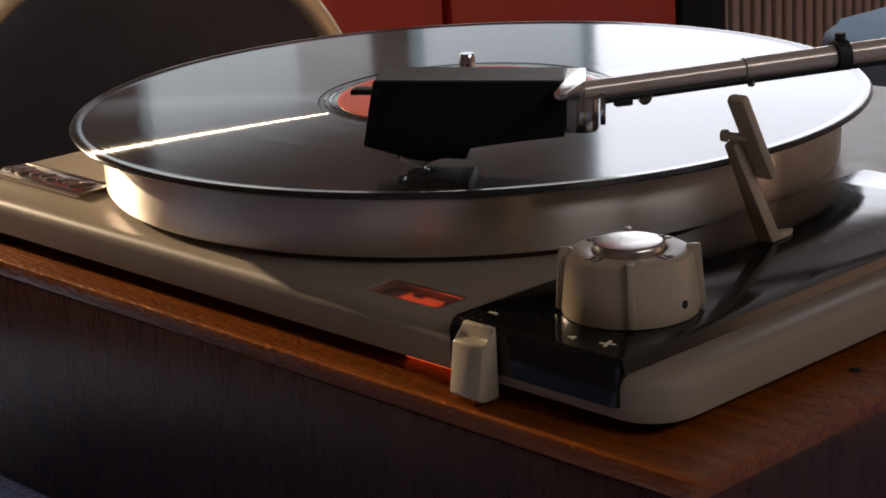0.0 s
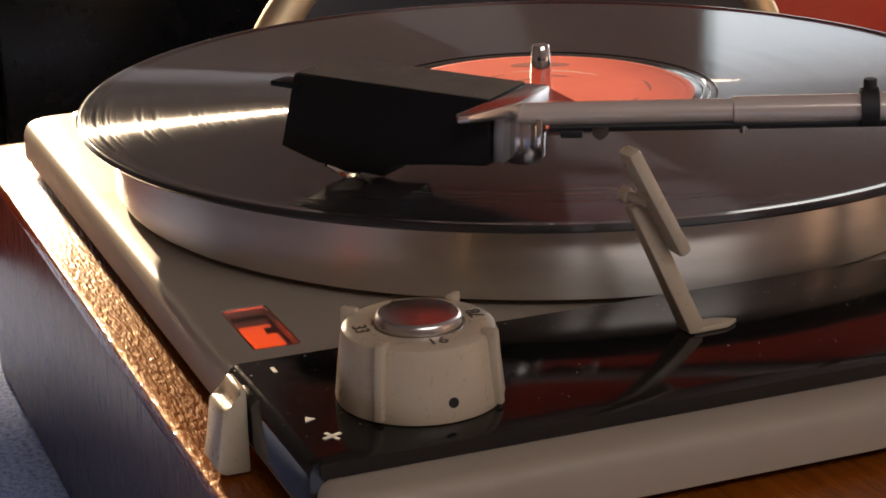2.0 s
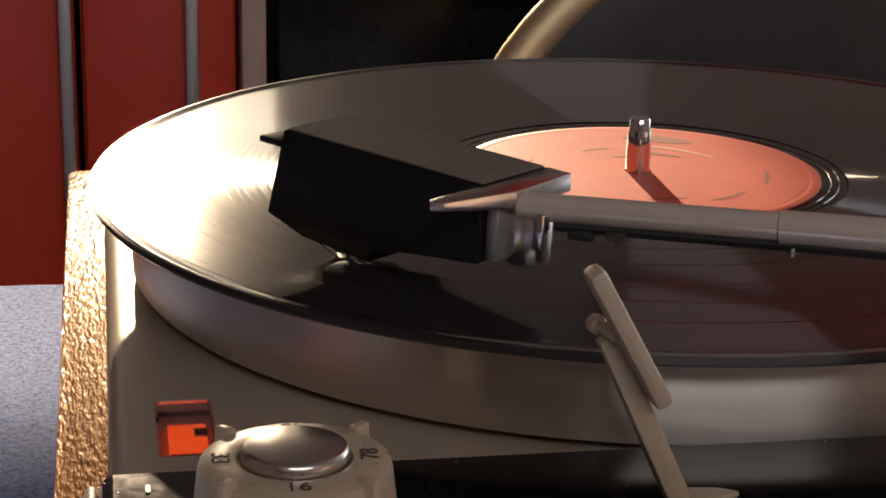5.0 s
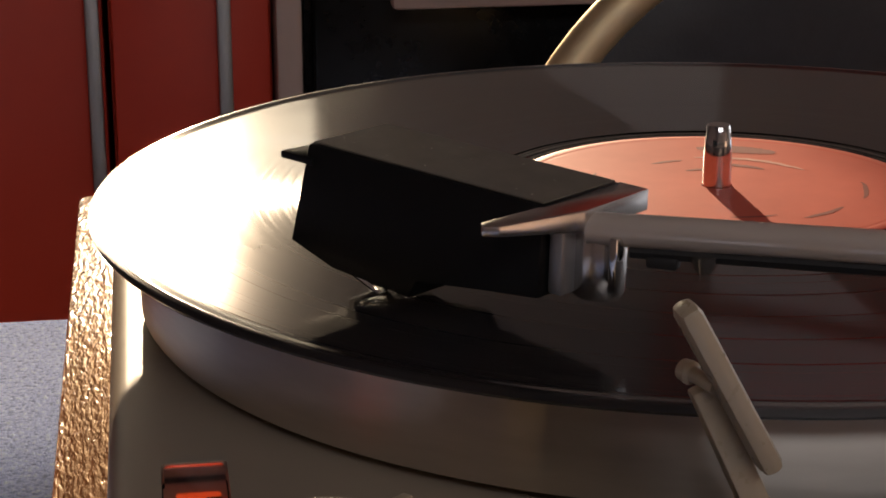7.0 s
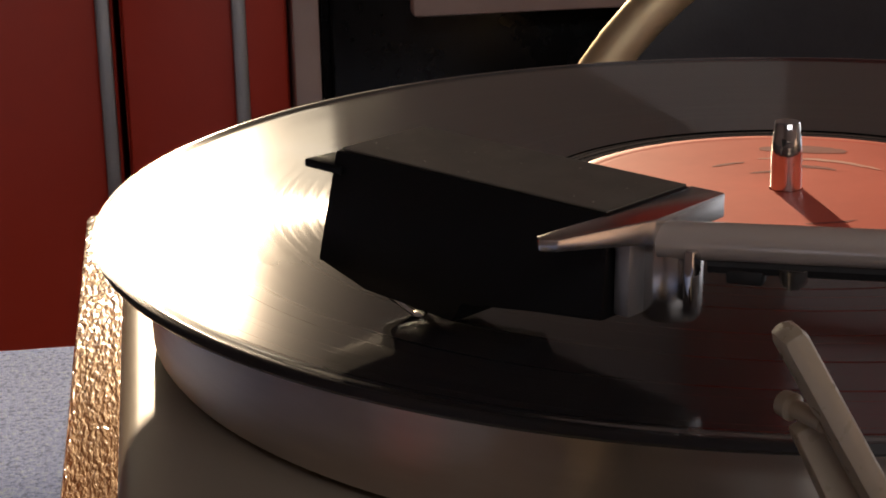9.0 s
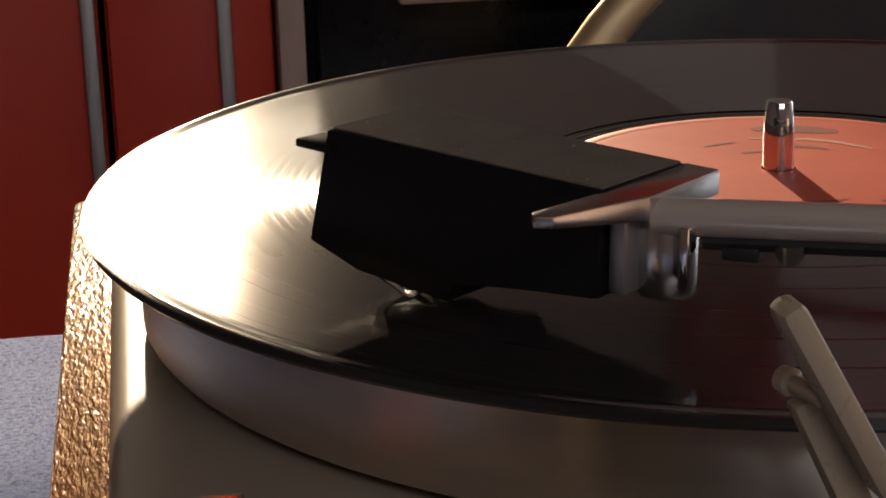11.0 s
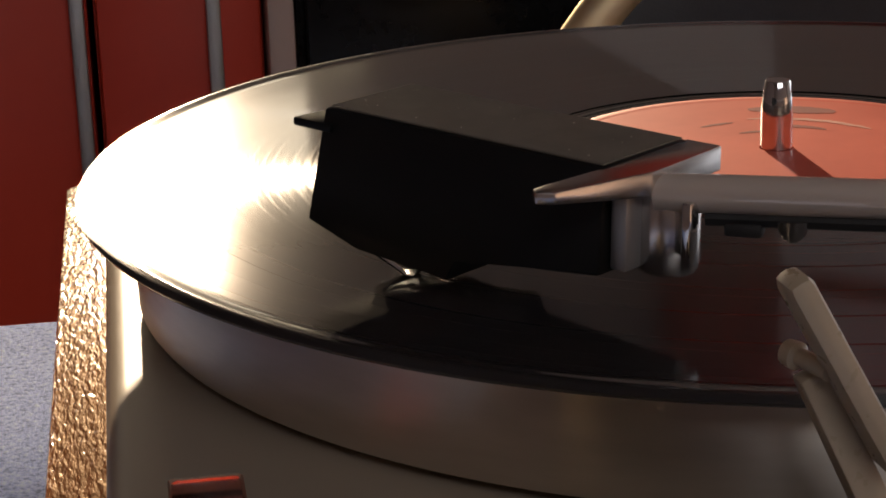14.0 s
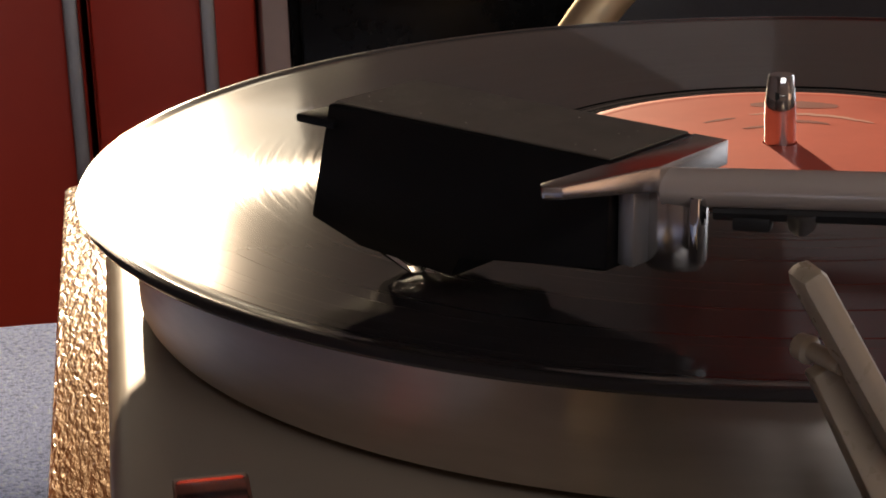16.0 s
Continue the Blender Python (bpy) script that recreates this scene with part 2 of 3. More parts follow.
def lathe(profile, n=96, close=False):
    """Turn (radius, z) pairs round the z axis."""
    bm = bmesh.new()
    rings = []
    for r, z in profile:
        if r < 1e-7:
            rings.append([bm.verts.new((0, 0, z))])
        else:
            rings.append([bm.verts.new((r * math.cos(2 * math.pi * i / n), r * math.sin(2 * math.pi * i / n), z)) for i in range(n)])
    for a, b in zip(rings, rings[1:] + ([rings[0]] if close else [])):
        for i in range(n):
            j = (i + 1) % n
            q = [a[i % len(a)], a[j % len(a)], b[j % len(b)], b[i % len(b)]]
            q = list(dict.fromkeys(q))
            if len(q) > 2:
                bm.faces.new(q)
    return bm


def prism(outline, z0, z1, bevel=0.0, segments=2):
    """An outline in x, y raised from z0 to z1."""
    bm = bmesh.new()
    low = [bm.verts.new((x, y, z0)) for x, y in outline]
    top = [bm.verts.new((x, y, z1)) for x, y in outline]
    bm.faces.new(low[::-1])
    bm.faces.new(top)
    for i in range(len(low)):
        j = (i + 1) % len(low)
        bm.faces.new((low[i], low[j], top[j], top[i]))
    return bevelled(bm, bm.edges, bevel, segments) if bevel else bm


def tube(points, radius, n=14, cap=True, squash=1.0):
    """A round bar along points; radius is one number or one for each point."""
    bm = bmesh.new()
    pts = [Vector(p) for p in points]
    rad = radius if isinstance(radius, (list, tuple)) else [radius] * len(pts)
    rings = []
    for i, p in enumerate(pts):
        d = (pts[min(i + 1, len(pts) - 1)] - pts[max(i - 1, 0)]).normalized()
        up = Vector((0, 0, 1)) if abs(d.z) < 0.95 else Vector((0, 1, 0))
        s = d.cross(up).normalized()
        u = s.cross(d)
        rings.append([bm.verts.new(p + rad[i] * (math.cos(2 * math.pi * k / n) * s + squash * math.sin(2 * math.pi * k / n) * u)) for k in range(n)])
    for a, b in zip(rings, rings[1:]):
        for k in range(n):
            bm.faces.new((a[k], a[(k + 1) % n], b[(k + 1) % n], b[k]))
    if cap:
        bm.faces.new(rings[0][::-1])
        bm.faces.new(rings[-1])
    return bm


def moved(bm, m):
    bm.transform(m)
    return bm


def joined(*bms):
    out = bmesh.new()
    for b in bms:
        me = bpy.data.meshes.new("scratch")
        b.to_mesh(me)
        b.free()
        out.from_mesh(me)
        bpy.data.meshes.remove(me)
    return out


def rounded(x0, y0, x1, y1, r, n=6):
    pts = []
    for cx, cy, a0 in ((x1 - r, y1 - r, 0), (x0 + r, y1 - r, 90), (x0 + r, y0 + r, 180), (x1 - r, y0 + r, 270)):
        for i in range(n + 1):
            a = radians(a0 + 90 * i / n)
            pts.append((cx + r * math.cos(a), cy + r * math.sin(a)))
    return pts


def text_mesh(body, size, depth=0.0001):
    c = bpy.data.curves.new("lettering", "FONT")
    c.body, c.size, c.extrude, c.align_x, c.align_y = body, size, depth, "CENTER", "CENTER"
    ob = bpy.data.objects.new("lettering", c)
    me = bpy.data.meshes.new_from_object(ob)
    bm = bmesh.new()
    bm.from_mesh(me)
    bpy.data.objects.remove(ob)
    bpy.data.curves.remove(c)
    return bm


# ---------------------------------------------------------------- heights
Z_DECK, Z_PANEL, Z_WOOD, Z_TABLE, Z_FLOOR, Z_CEIL = -0.026, -0.0215, -0.043, -0.133, -0.883, 1.57
FRONT_X = -1.09          # front of the kitchen units
WALL_X = -1.71

# ---------------------------------------------------------------- room
setting("floor", box((-1.9, -2.0, Z_FLOOR - 0.1), (2.2, 4.3, Z_FLOOR)), FLOOR, "brown linoleum kitchen floor", "floor")
setting("ceiling", box((-1.9, -2.0, Z_CEIL), (2.2, 4.3, Z_CEIL + 0.1)), PLASTER, "plain plastered ceiling", "ceiling")
# unseen east wall; its opening is added to hold the fill lamp
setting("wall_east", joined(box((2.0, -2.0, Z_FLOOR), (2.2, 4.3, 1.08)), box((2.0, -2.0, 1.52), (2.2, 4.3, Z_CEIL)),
                            box((2.0, -2.0, 1.08), (2.2, -0.62, 1.52)), box((2.0, 1.02, 1.08), (2.2, 4.3, 1.52))), WALL, "dull rose painted wall with an added opening for fill light", "wall")
setting("wall_south", box((-1.9, -2.2, Z_FLOOR), (2.2, -2.0, Z_CEIL)), WALL, "dull rose painted wall", "wall")
setting("wall_north", box((-1.9, 4.1, Z_FLOOR), (2.2, 4.3, Z_CEIL)), PLASTER, "plain plastered wall", "wall")
W0, W1, W2, W3, W4, WZ = (0.06, 0.13), (-0.80, 0.06), (1.02, 1.45), (1.53, 1.93), (1.93, 3.95), (0.06, 1.32)


def west_wall():
    """The window wall: a barred opening, two low ones and a wide one."""
    # the W0 and W1 slits are unseen, sized to steer where sun falls
    gaps = [(*W1, 0.19, 0.315), (*W1, 0.356, 0.515), (*W0, 0.19, 0.315), (*W2, WZ[0], 0.50), (*W3, WZ[0], 0.56), (*W4, *WZ)]
    spans = []
    for y0, y1 in ((-2.0, W1[0]), W1, W0, (W0[1], W2[0]), W2, (W2[1], W3[0]), W3, W4, (W4[1], 4.1)):
        z = Z_FLOOR
        for a, b, lo, hi in gaps:
            if (a, b) == (y0, y1):
                spans.append((y0, y1, z, lo))
                z = hi
        spans.append((y0, y1, z, Z_CEIL))
    return joined(*[box((WALL_X - 0.18, a, lo), (WALL_X, b, hi)) for a, b, lo, hi in spans])


setting("wall_west", west_wall(), PLASTER, "pinkish plastered wall with windows", "wall")

# ---------------------------------------------------------------- kitchen units
def red_unit(y0, y1, handle):
    u = thing("kitchen_cabinet", "red laminate kitchen cabinet with steel edge strips", "cabinet", (FRONT_X, (y0 + y1) / 2, Z_FLOOR), "red kitchen cabinets")
    h = (y1 - y0) / 2
    part("body", box((-0.58, -h, 0.1), (-0.022, h, 0.828)), RED, u)
    part("door", box((-0.018, -h + 0.002, 0.12), (0, h - 0.002, 0.822), 0.003), RED, u)
    if handle:
        part("handle", box((0.002, handle - 0.0055, 0.18), (0.010, handle + 0.0055, 0.80), 0.002), STEEL, u, "vertical brushed steel strip")
    part("plinth", box((-0.5, -h, 0), (-0.06, h, 0.1)), DARK, u)
    return u


red_unit(-1.20, -0.65, 0.0)
red_unit(-0.645, -0.170, 0.2305)
red_unit(-0.165, -0.038, 0.0255)
pale = thing("end_panel", "pale pinkish end panel between cabinet and oven", "panel", (FRONT_X, -0.026, Z_FLOOR))
part("board", box((-0.58, -0.010, 0.0), (0.0, 0.0105, 0.828), 0.002), PINK_TRIM, pale)
part("edge_strip", box((0.001, -0.010, 0.0), (0.012, 0.0105, 0.828), 0.003), PINK_TRIM, pale)

oven = thing("oven", "black built-in oven with pale metal trim and handle", "oven", (FRONT_X, 0.285, Z_FLOOR))
part("body", box((-0.58, -0.298, 0.0), (-0.002, 0.298, 0.828)), OVEN, oven)
part("door", box((0.0, -0.292, 0.14), (0.016, 0.292, 0.775), 0.004), OVEN, oven)
part("handle", joined(box((0.040, -0.235, 0.746), (0.058, 0.27, 0.774), 0.004), box((0.016, -0.20, 0.752), (0.041, -0.185, 0.768)), box((0.016, 0.22, 0.752), (0.041, 0.235, 0.768))), PINK_TRIM, oven, "pale metal handle bar")
part("control_panel", box((0.0, -0.292, 0.790), (0.014, 0.292, 0.826), 0.004), STEEL, oven)
for ky in (-0.2, -0.1, 0.1, 0.2):
    part("control_knob", moved(lathe([(0, 0.020), (0.012, 0.020), (0.015, 0.016), (0.016, 0.0)], 24), pose(0.014, ky, 0.808, 0, 90, 0)), CHROME, oven)
red_unit(0.61, 1.02, 0.0)
red_unit(1.03, 1.43, 0.0)


def wall_cupboard(y, half, z0, height):
    u = thing("wall_cupboard", "red laminate wall cupboard with two doors", "cupboard", (WALL_X, y, z0), "red wall cupboards")
    part("body", box((0.0, -half, 0.0), (0.31, half, height)), RED, u)
    for side_y in (-half / 2, half / 2):
        d = part("door", box((0.312, side_y - half / 2 + 0.003, 0.004), (0.330, side_y + half / 2 - 0.003, height - 0.004), 0.003), RED, u)
        part("handle", tube([(0.338, side_y * 0.2, 0.05), (0.338, side_y * 0.2, 0.20)], 0.005, 10), STEEL, d)


wall_cupboard(1.20, 0.32, 0.76, 0.66)
wall_cupboard(0.655, 0.215, 0.60, 0.82)
part_panel = thing("tall_panel", "dark upright end panel beside cabinets", "panel", (FRONT_X, 1.48, Z_FLOOR))
part("board", box((-0.58, -0.045, 0.0), (0.004, 0.045, 0.828), 0.003), DARK, part_panel)
setting("worktop", box((WALL_X, -1.2, Z_FLOOR + 0.830), (FRONT_X + 0.02, 1.53, Z_FLOOR + 0.858), 0.004), PLASTER, "pale kitchen worktop", "worktop")

# ---------------------------------------------------------------- chair
chair = thing("dining_chair", "black leather chair with round back and shiny metal rim", "chair", (-0.593, 0.256, Z_FLOOR))
CH_Z, CH_A, CH_B = 0.673, 0.200, 0.202
ring = [(0.0, CH_A * math.sin(2 * math.pi * i / 72), CH_Z + CH_B * math.cos(2 * math.pi * i / 72)) for i in range(73)]
pad = bmesh.new()
rows_ = []
for k in range(9):
    s = math.sin(math.pi / 2 * k / 8)
    d = 0.020 * math.cos(math.pi / 2 * k / 8) ** 0.7
    rows_.append([pad.verts.new((d, 0.99 * CH_A * s * math.sin(2 * math.pi * i / 72), CH_Z + 0.99 * CH_B * s * math.cos(2 * math.pi * i / 72))) for i in range(72)] if k else [pad.verts.new((d, 0, CH_Z))])
back_row = [pad.verts.new((-0.02, v.co.y, v.co.z)) for v in rows_[-1]]
for a, b in zip(rows_, rows_[1:] + [back_row]):
    for i in range(72):
        q = list(dict.fromkeys([a[i % len(a)], a[(i + 1) % 72 % len(a)], b[(i + 1) % 72], b[i]]))
        pad.faces.new(q)
pad.faces.new(back_row)
part("backrest", pad, LEATHER, chair)
part("rim", tube(ring, 0.0125, 16, cap=False), RIM, chair, "shiny metal rim")
for sy in (-0.10, 0.10):
    part("post", tube([(-0.012, sy, 0.43), (-0.012, sy, 0.46)], 0.012), CHROME, chair)
part("seat", prism(rounded(-0.46, -0.21, 0.0, 0.21, 0.12), 0.40, 0.44, 0.012), LEATHER, chair)
for lx in (-0.40, -0.05):
    for ly in (-0.16, 0.16):
        part("leg", tube([(lx, ly, 0.0), (lx, ly, 0.402)], 0.012), CHROME, chair)

blue = thing("blue_bundle", "pale blue folded cloth draped over a stand", "cloth", (-0.62, 1.50, Z_FLOOR))
part("stand", box((-0.10, -0.20, 0.0), (0.08, 0.26, 0.528), 0.01), TABLE, blue)
part("drape", prism(rounded(-0.15, -0.28, 0.12, 0.36, 0.11), 0.529, 0.633, 0.045, 4), PALE_BLUE, blue)
radiator = thing("radiator", "pale pinkish ribbed radiator under the window", "radiator", (WALL_X + 0.03, 2.30, Z_FLOOR + 0.12))
part("panel", box((0.0, -0.62, 0.0), (0.05, 0.62, 0.62), 0.006), WALL, radiator)
rib_mesh = mesh_of("fin", box((0.051, -0.010, 0.02), (0.062, 0.010, 0.60), 0.004), WALL)
for k in range(40):
    fin = new("fin", rib_mesh)
    fin.matrix_basis = pose(0, -0.60 + 0.0308 * k, 0)
    fin.parent = radiator
for sy in (-0.5, 0.5):
    part("foot", box((0.0, sy - 0.015, -0.12), (0.04, sy + 0.015, 0.001)), STEEL, radiator)

# ---------------------------------------------------------------- table
table = thing("table", "wooden table under a blue-grey speckled cloth", "table", (0.15, -0.05, Z_FLOOR))
part("tabletop", box((-0.470, -0.62, 0.715), (0.60, 0.60, 0.747), 0.004), TABLE, table)
for lx in (-0.42, 0.55):
    for ly in (-0.57, 0.55):
        part("leg", box((lx - 0.03, ly - 0.03, 0), (lx + 0.03, ly + 0.03, 0.715), 0.003), TABLE, table)


def cloth_sheet():
    bm = bmesh.new()
    nx, ny = 110, 130
    grid = []
    for i in range(nx + 1):
        row = []
        for j in range(ny + 1):
            x, y = -0.475 + 1.080 * i / nx, -0.625 + 1.23 * j / ny
            z = 0.0012 * noise.noise((x * 9, y * 9, 1.0)) + 0.0006 * noise.noise((x * 40, y * 40, 2.0))
            row.append(bm.verts.new((x, y, z)))
        grid.append(row)
    for i in range(nx):
        for j in range(ny):
            bm.faces.new((grid[i][j], grid[i + 1][j], grid[i + 1][j + 1], grid[i][j + 1]))
    bm.faces.ensure_lookup_table()
    rim = [e for e in bm.edges if e.is_boundary]
    ext = bmesh.ops.extrude_edge_only(bm, edges=rim)
    for v in ext["geom"]:
        if isinstance(v, bmesh.types.BMVert):
            v.co.z -= 0.06
            v.co.x += 0.004 * noise.noise((v.co.x * 20, v.co.y * 20, 4))
    return bm


cloth = piece("table_cloth", cloth_sheet(), CLOTH, "blue-grey speckled woven table cloth", "cloth")
cloth.matrix_basis = pose(0.15, -0.05, Z_TABLE - 0.001)

# ---------------------------------------------------------------- turntable
# plinth
WX0, WX1, WY0, WY1 = -0.1765, 0.239, -0.1592, 0.207
deck = thing("turntable", "vintage turntable with beige deck in varnished wooden plinth", "turntable", (0, 0, 0))
top_board = prism(rounded(WX0, WY0, WX1, WY1, 0.004, 3), Z_WOOD - 0.006, Z_WOOD, 0.0012, 2)
part("plinth_top", top_board, WOOD, deck, "glossy orange-brown varnished wood top")
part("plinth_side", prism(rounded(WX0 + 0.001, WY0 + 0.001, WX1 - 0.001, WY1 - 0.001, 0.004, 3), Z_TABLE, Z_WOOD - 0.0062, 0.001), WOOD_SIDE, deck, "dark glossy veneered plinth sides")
part("screw_hole", lathe([(0, 0.0004), (0.0016, 0.0004), (0.0018, 0.0)], 16), DARK, deck, m=pose(0.2228, -0.0674, Z_WOOD))

# deck plate: a shallow pressed tray with rounded upper edges and the lamp opening in it
DX0, DX1, DY0, DY1 = -0.149, 0.217, -0.1466, 0.194
HX0, HX1, HY0, HY1 = 0.0905, 0.1230, -0.1362, -0.1235


def deck_plate():
    bm = bmesh.new()
    steps = [(0.001, -0.0122), (0.0, -0.0124), (0.0, -0.0045), (0.0004, -0.0026), (0.0013, -0.0011), (0.0026, -0.0003), (0.0042, 0.0)]
    rings = []
    for inset, z in steps:
        rings.append([bm.verts.new((x, y, Z_DECK + z)) for x, y in rounded(DX0 + inset, DY0 + inset, DX1 - inset, DY1 - inset, 0.014 - inset, 8)])
    for a, b in zip(rings, rings[1:]):
        for i in range(len(a)):
            j = (i + 1) % len(a)
            bm.faces.new((a[i], a[j], b[j], b[i]))
    hole = [bm.verts.new((x, y, Z_DECK)) for x, y in rounded(HX0, HY0, HX1, HY1, 0.0012, 2)]
    loops = []
    for ringv in (rings[-1], hole):
        loops += [bm.edges.get((ringv[i], ringv[(i + 1) % len(ringv)])) or bm.edges.new((ringv[i], ringv[(i + 1) % len(ringv)])) for i in range(len(ringv))]
    bmesh.ops.triangle_fill(bm, edges=loops, use_beauty=True)
    low = [bm.verts.new((v.co.x, v.co.y, Z_DECK - 0.004)) for v in hole]
    for i in range(len(hole)):
        j = (i + 1) % len(hole)
        bm.faces.new((hole[i], hole[j], low[j], low[i]))
    return bm


part("deck_plate", deck_plate(), BEIGE, deck, "beige enamelled metal deck plate")
# added black block; its colour gives the shade in the gap below the deck
part("gap_shade_fill", box((DX0 + 0.008, DY0 + 0.008, Z_WOOD + 0.0003), (DX1 - 0.008, DY1 - 0.008, Z_DECK - 0.006)), DARK, deck)

# lamp window
lampw = part("strobe_window", prism(rounded(HX0 + 0.0006, HY0 + 0.0006, HX1 - 0.0006, HY1 - 0.0006, 0.001, 2), Z_DECK - 0.0018, Z_DECK - 0.0002), RED_GLASS, deck, "red glass window over a glowing lamp")
part("neon_lamp", box((HX0 + 0.0085, HY0 + 0.0026, Z_DECK - 0.0050), (HX1 - 0.0078, HY1 - 0.0016, Z_DECK - 0.0036), 0.0005), NEON, lampw, "glowing orange lamp")
part("reflector", box((HX0 + 0.0002, HY0 + 0.0002, Z_DECK - 0.0058), (HX1 - 0.0002, HY1 - 0.0002, Z_DECK - 0.0052)), PALE_PINK, lampw, "pinkish reflector under the glass")
part("lamp_mask", joined(box((HX1 - 0.0074, HY0 + 0.0026, Z_DECK - 0.0050), (HX1 - 0.0018, HY1 - 0.0016, Z_DECK - 0.0036), 0.0004), box((HX0 + 0.0125, HY1 - 0.0044, Z_DECK - 0.0035), (HX0 + 0.0165, HY1 - 0.0014, Z_DECK - 0.0030), 0.0002)), DARK, lampw)
# emissive strip put in for lamp light spilling onto the wood below
part("leaked_glow_strip", box((0.112, -0.1402, Z_WOOD + 0.0006), (0.142, -0.1380, Z_WOOD + 0.0034), 0.0005), NEON, deck, "glowing strip added for lamp light leaking under the deck edge")

# name plate
badge = part("badge", prism(rounded(-0.1385, -0.1275, -0.0790, -0.1110, 0.0008, 2), Z_DECK + 0.0002, Z_DECK + 0.0022, 0.0004), SATIN, deck, "embossed grey metal name plate")
rng = random.Random(5)
for i in range(9):
    bx, lean = -0.1350 + i * 0.0057, 0.3 + 0.3 * rng.random()
    tall, wide = 0.0045 + 0.0045 * rng.random(), 0.0022 + 0.0018 * rng.random()
    mid = -0.1195 + 0.002 * (rng.random() - 0.5)
    bar = box((-wide / 2, -tall / 2, Z_DECK + 0.0021), (wide / 2, tall / 2, Z_DECK + 0.0030), 0.0004)
    for v in bar.verts:
        v.co.x += lean * v.co.y
    part("raised_bar", moved(bar, pose(bx, mid, 0)), SATIN, badge)
for sy in (-0.1262, -0.1123):
    part("raised_border", box((-0.1375, sy - 0.0005, Z_DECK + 0.0021), (-0.0800, sy + 0.0005, Z_DECK + 0.0027), 0.0002), SATIN, badge)

# black control panel, folded over the front edge
PX0, PX1, PY0 = 0.1412, 0.2040, -0.1486


def panel_shape():
    bm = bmesh.new()
    edge_line = [(PY0, Z_PANEL - 0.0132), (PY0, Z_PANEL - 0.0030), (PY0 + 0.0010, Z_PANEL - 0.0010), (PY0 + 0.0028, Z_PANEL)]
    cols = []
    for y, z in edge_line:
        cols.append([(PX0, y, z), (PX1 - 0.003, y, z), (PX1 - 0.0008, y + 0.0008, z - 0.0002)])
    end = 0.052
    out = []
    n = 20
    # plan of the top: straight left edge, right edge sloped, round far end
    for i in range(n + 1):
        f = i / n
        y = PY0 + 0.0028 + f * (end - PY0)
        taper = 0.0 if f < 0.72 else (1 - math.sqrt(max(0.0, 1 - ((f - 0.72) / 0.28) ** 2))) * 0.045
        cols.append([(PX0, y, Z_PANEL), (PX1 - 0.004 - taper, y, Z_PANEL), (PX1 - taper, y, Z_PANEL - 0.0012)])
    rows = []
    for c in cols:
        side = (c[2][0] + 0.0008, c[2][1], Z_DECK + 0.0002) if c[2][1] > PY0 + 0.0025 else (c[2][0] + 0.0008, PY0 + 0.0046, min(c[2][2], Z_DECK + 0.0002))
        left = (c[0][0] - 0.0003, c[0][1], min(c[0][2] - 0.001, Z_DECK + 0.0002))
        rows.append([bm.verts.new(left), *[bm.verts.new(p) for p in c], bm.verts.new(side)])
    for a, b in zip(rows, rows[1:]):
        for k in range(4):
            bm.faces.new((a[k], a[k + 1], b[k + 1], b[k]))
    bm.faces.new(rows[-1])
    return bm


panel = part("control_panel", panel_shape(), PANEL, deck, "glossy black lacquered control panel")
part("minus_mark", box((0.1476, -0.1395, Z_PANEL + 0.0001), (0.1510, -0.1385, Z_PANEL + 0.0003)), WHITE_INK, panel)
part("plus_mark", joined(moved(box((-0.0024, -0.0005, 0), (0.0024, 0.0005, 0.0002)), pose(0.1929, -0.1391, Z_PANEL + 0.0001, 0, 0, 20)),
                         moved(box((-0.0005, -0.0024, 0), (0.0005, 0.0024, 0.0003)), pose(0.1929, -0.1391, Z_PANEL + 0.0001, 0, 0, 20))), WHITE_INK, panel)
part("arrow_mark", prism([(0.1800, -0.1412), (0.1830, -0.1420), (0.1820, -0.1394)], Z_PANEL + 0.0001, Z_PANEL + 0.0003), WHITE_INK, panel)

# fine speed lever
lever = bmesh.new()
prof = [(-0.0005, -0.0200), (-0.0005, 0.0012), (-0.0024, 0.0012), (-0.0036, -0.0026), (-0.0066, -0.0034), (-0.0088, -0.0185), (-0.0066, -0.0200)]
la = [lever.verts.new((0.1488, PY0 + y, Z_PANEL + z)) for y, z in prof]
lb = [lever.verts.new((0.1608, PY0 + y, Z_PANEL + z)) for y, z in prof]
lever.faces.new(la)
lever.faces.new(lb[::-1])
for i in range(len(prof)):
    j = (i + 1) % len(prof)
    lever.faces.new((la[i], lb[i], lb[j], la[j]))
part("speed_lever", bevelled(lever, lever.edges, 0.0008), CREAM, deck, "cream plastic fine speed lever")

# speed knob
KX, KY, KH = 0.1780, -0.1124, 0.0180
knob = part("speed_knob", lathe([(0, KH - 0.0012), (0.0106, KH - 0.0012), (0.0108, KH - 0.0001), (0.0112, KH), (0.0162, KH), (0.0176, KH - 0.0008), (0.0181, KH - 0.0022), (0.0190, 0.008), (0.0197, 0.0012), (0.0194, 0.0003), (0, 0.0003)], 96),
            CREAM, deck, "cream plastic speed selector knob", m=pose(KX, KY, Z_PANEL, 0, 0, -3))
for k in range(4):
    a = 90 * k + 45
    rib = prism([(0.0160, -0.0011), (0.0200, -0.0011), (0.0200, 0.0011), (0.0160, 0.0011)], 0.001, KH + 0.0010, 0.0005)
    for v in rib.verts:
        if v.co.z < KH / 2 and v.co.x > 0.018:
            v.co.x += 0.0012
    part("rib", moved(rib, pose(0, 0, 0, 0, 0, a)), CREAM, knob)
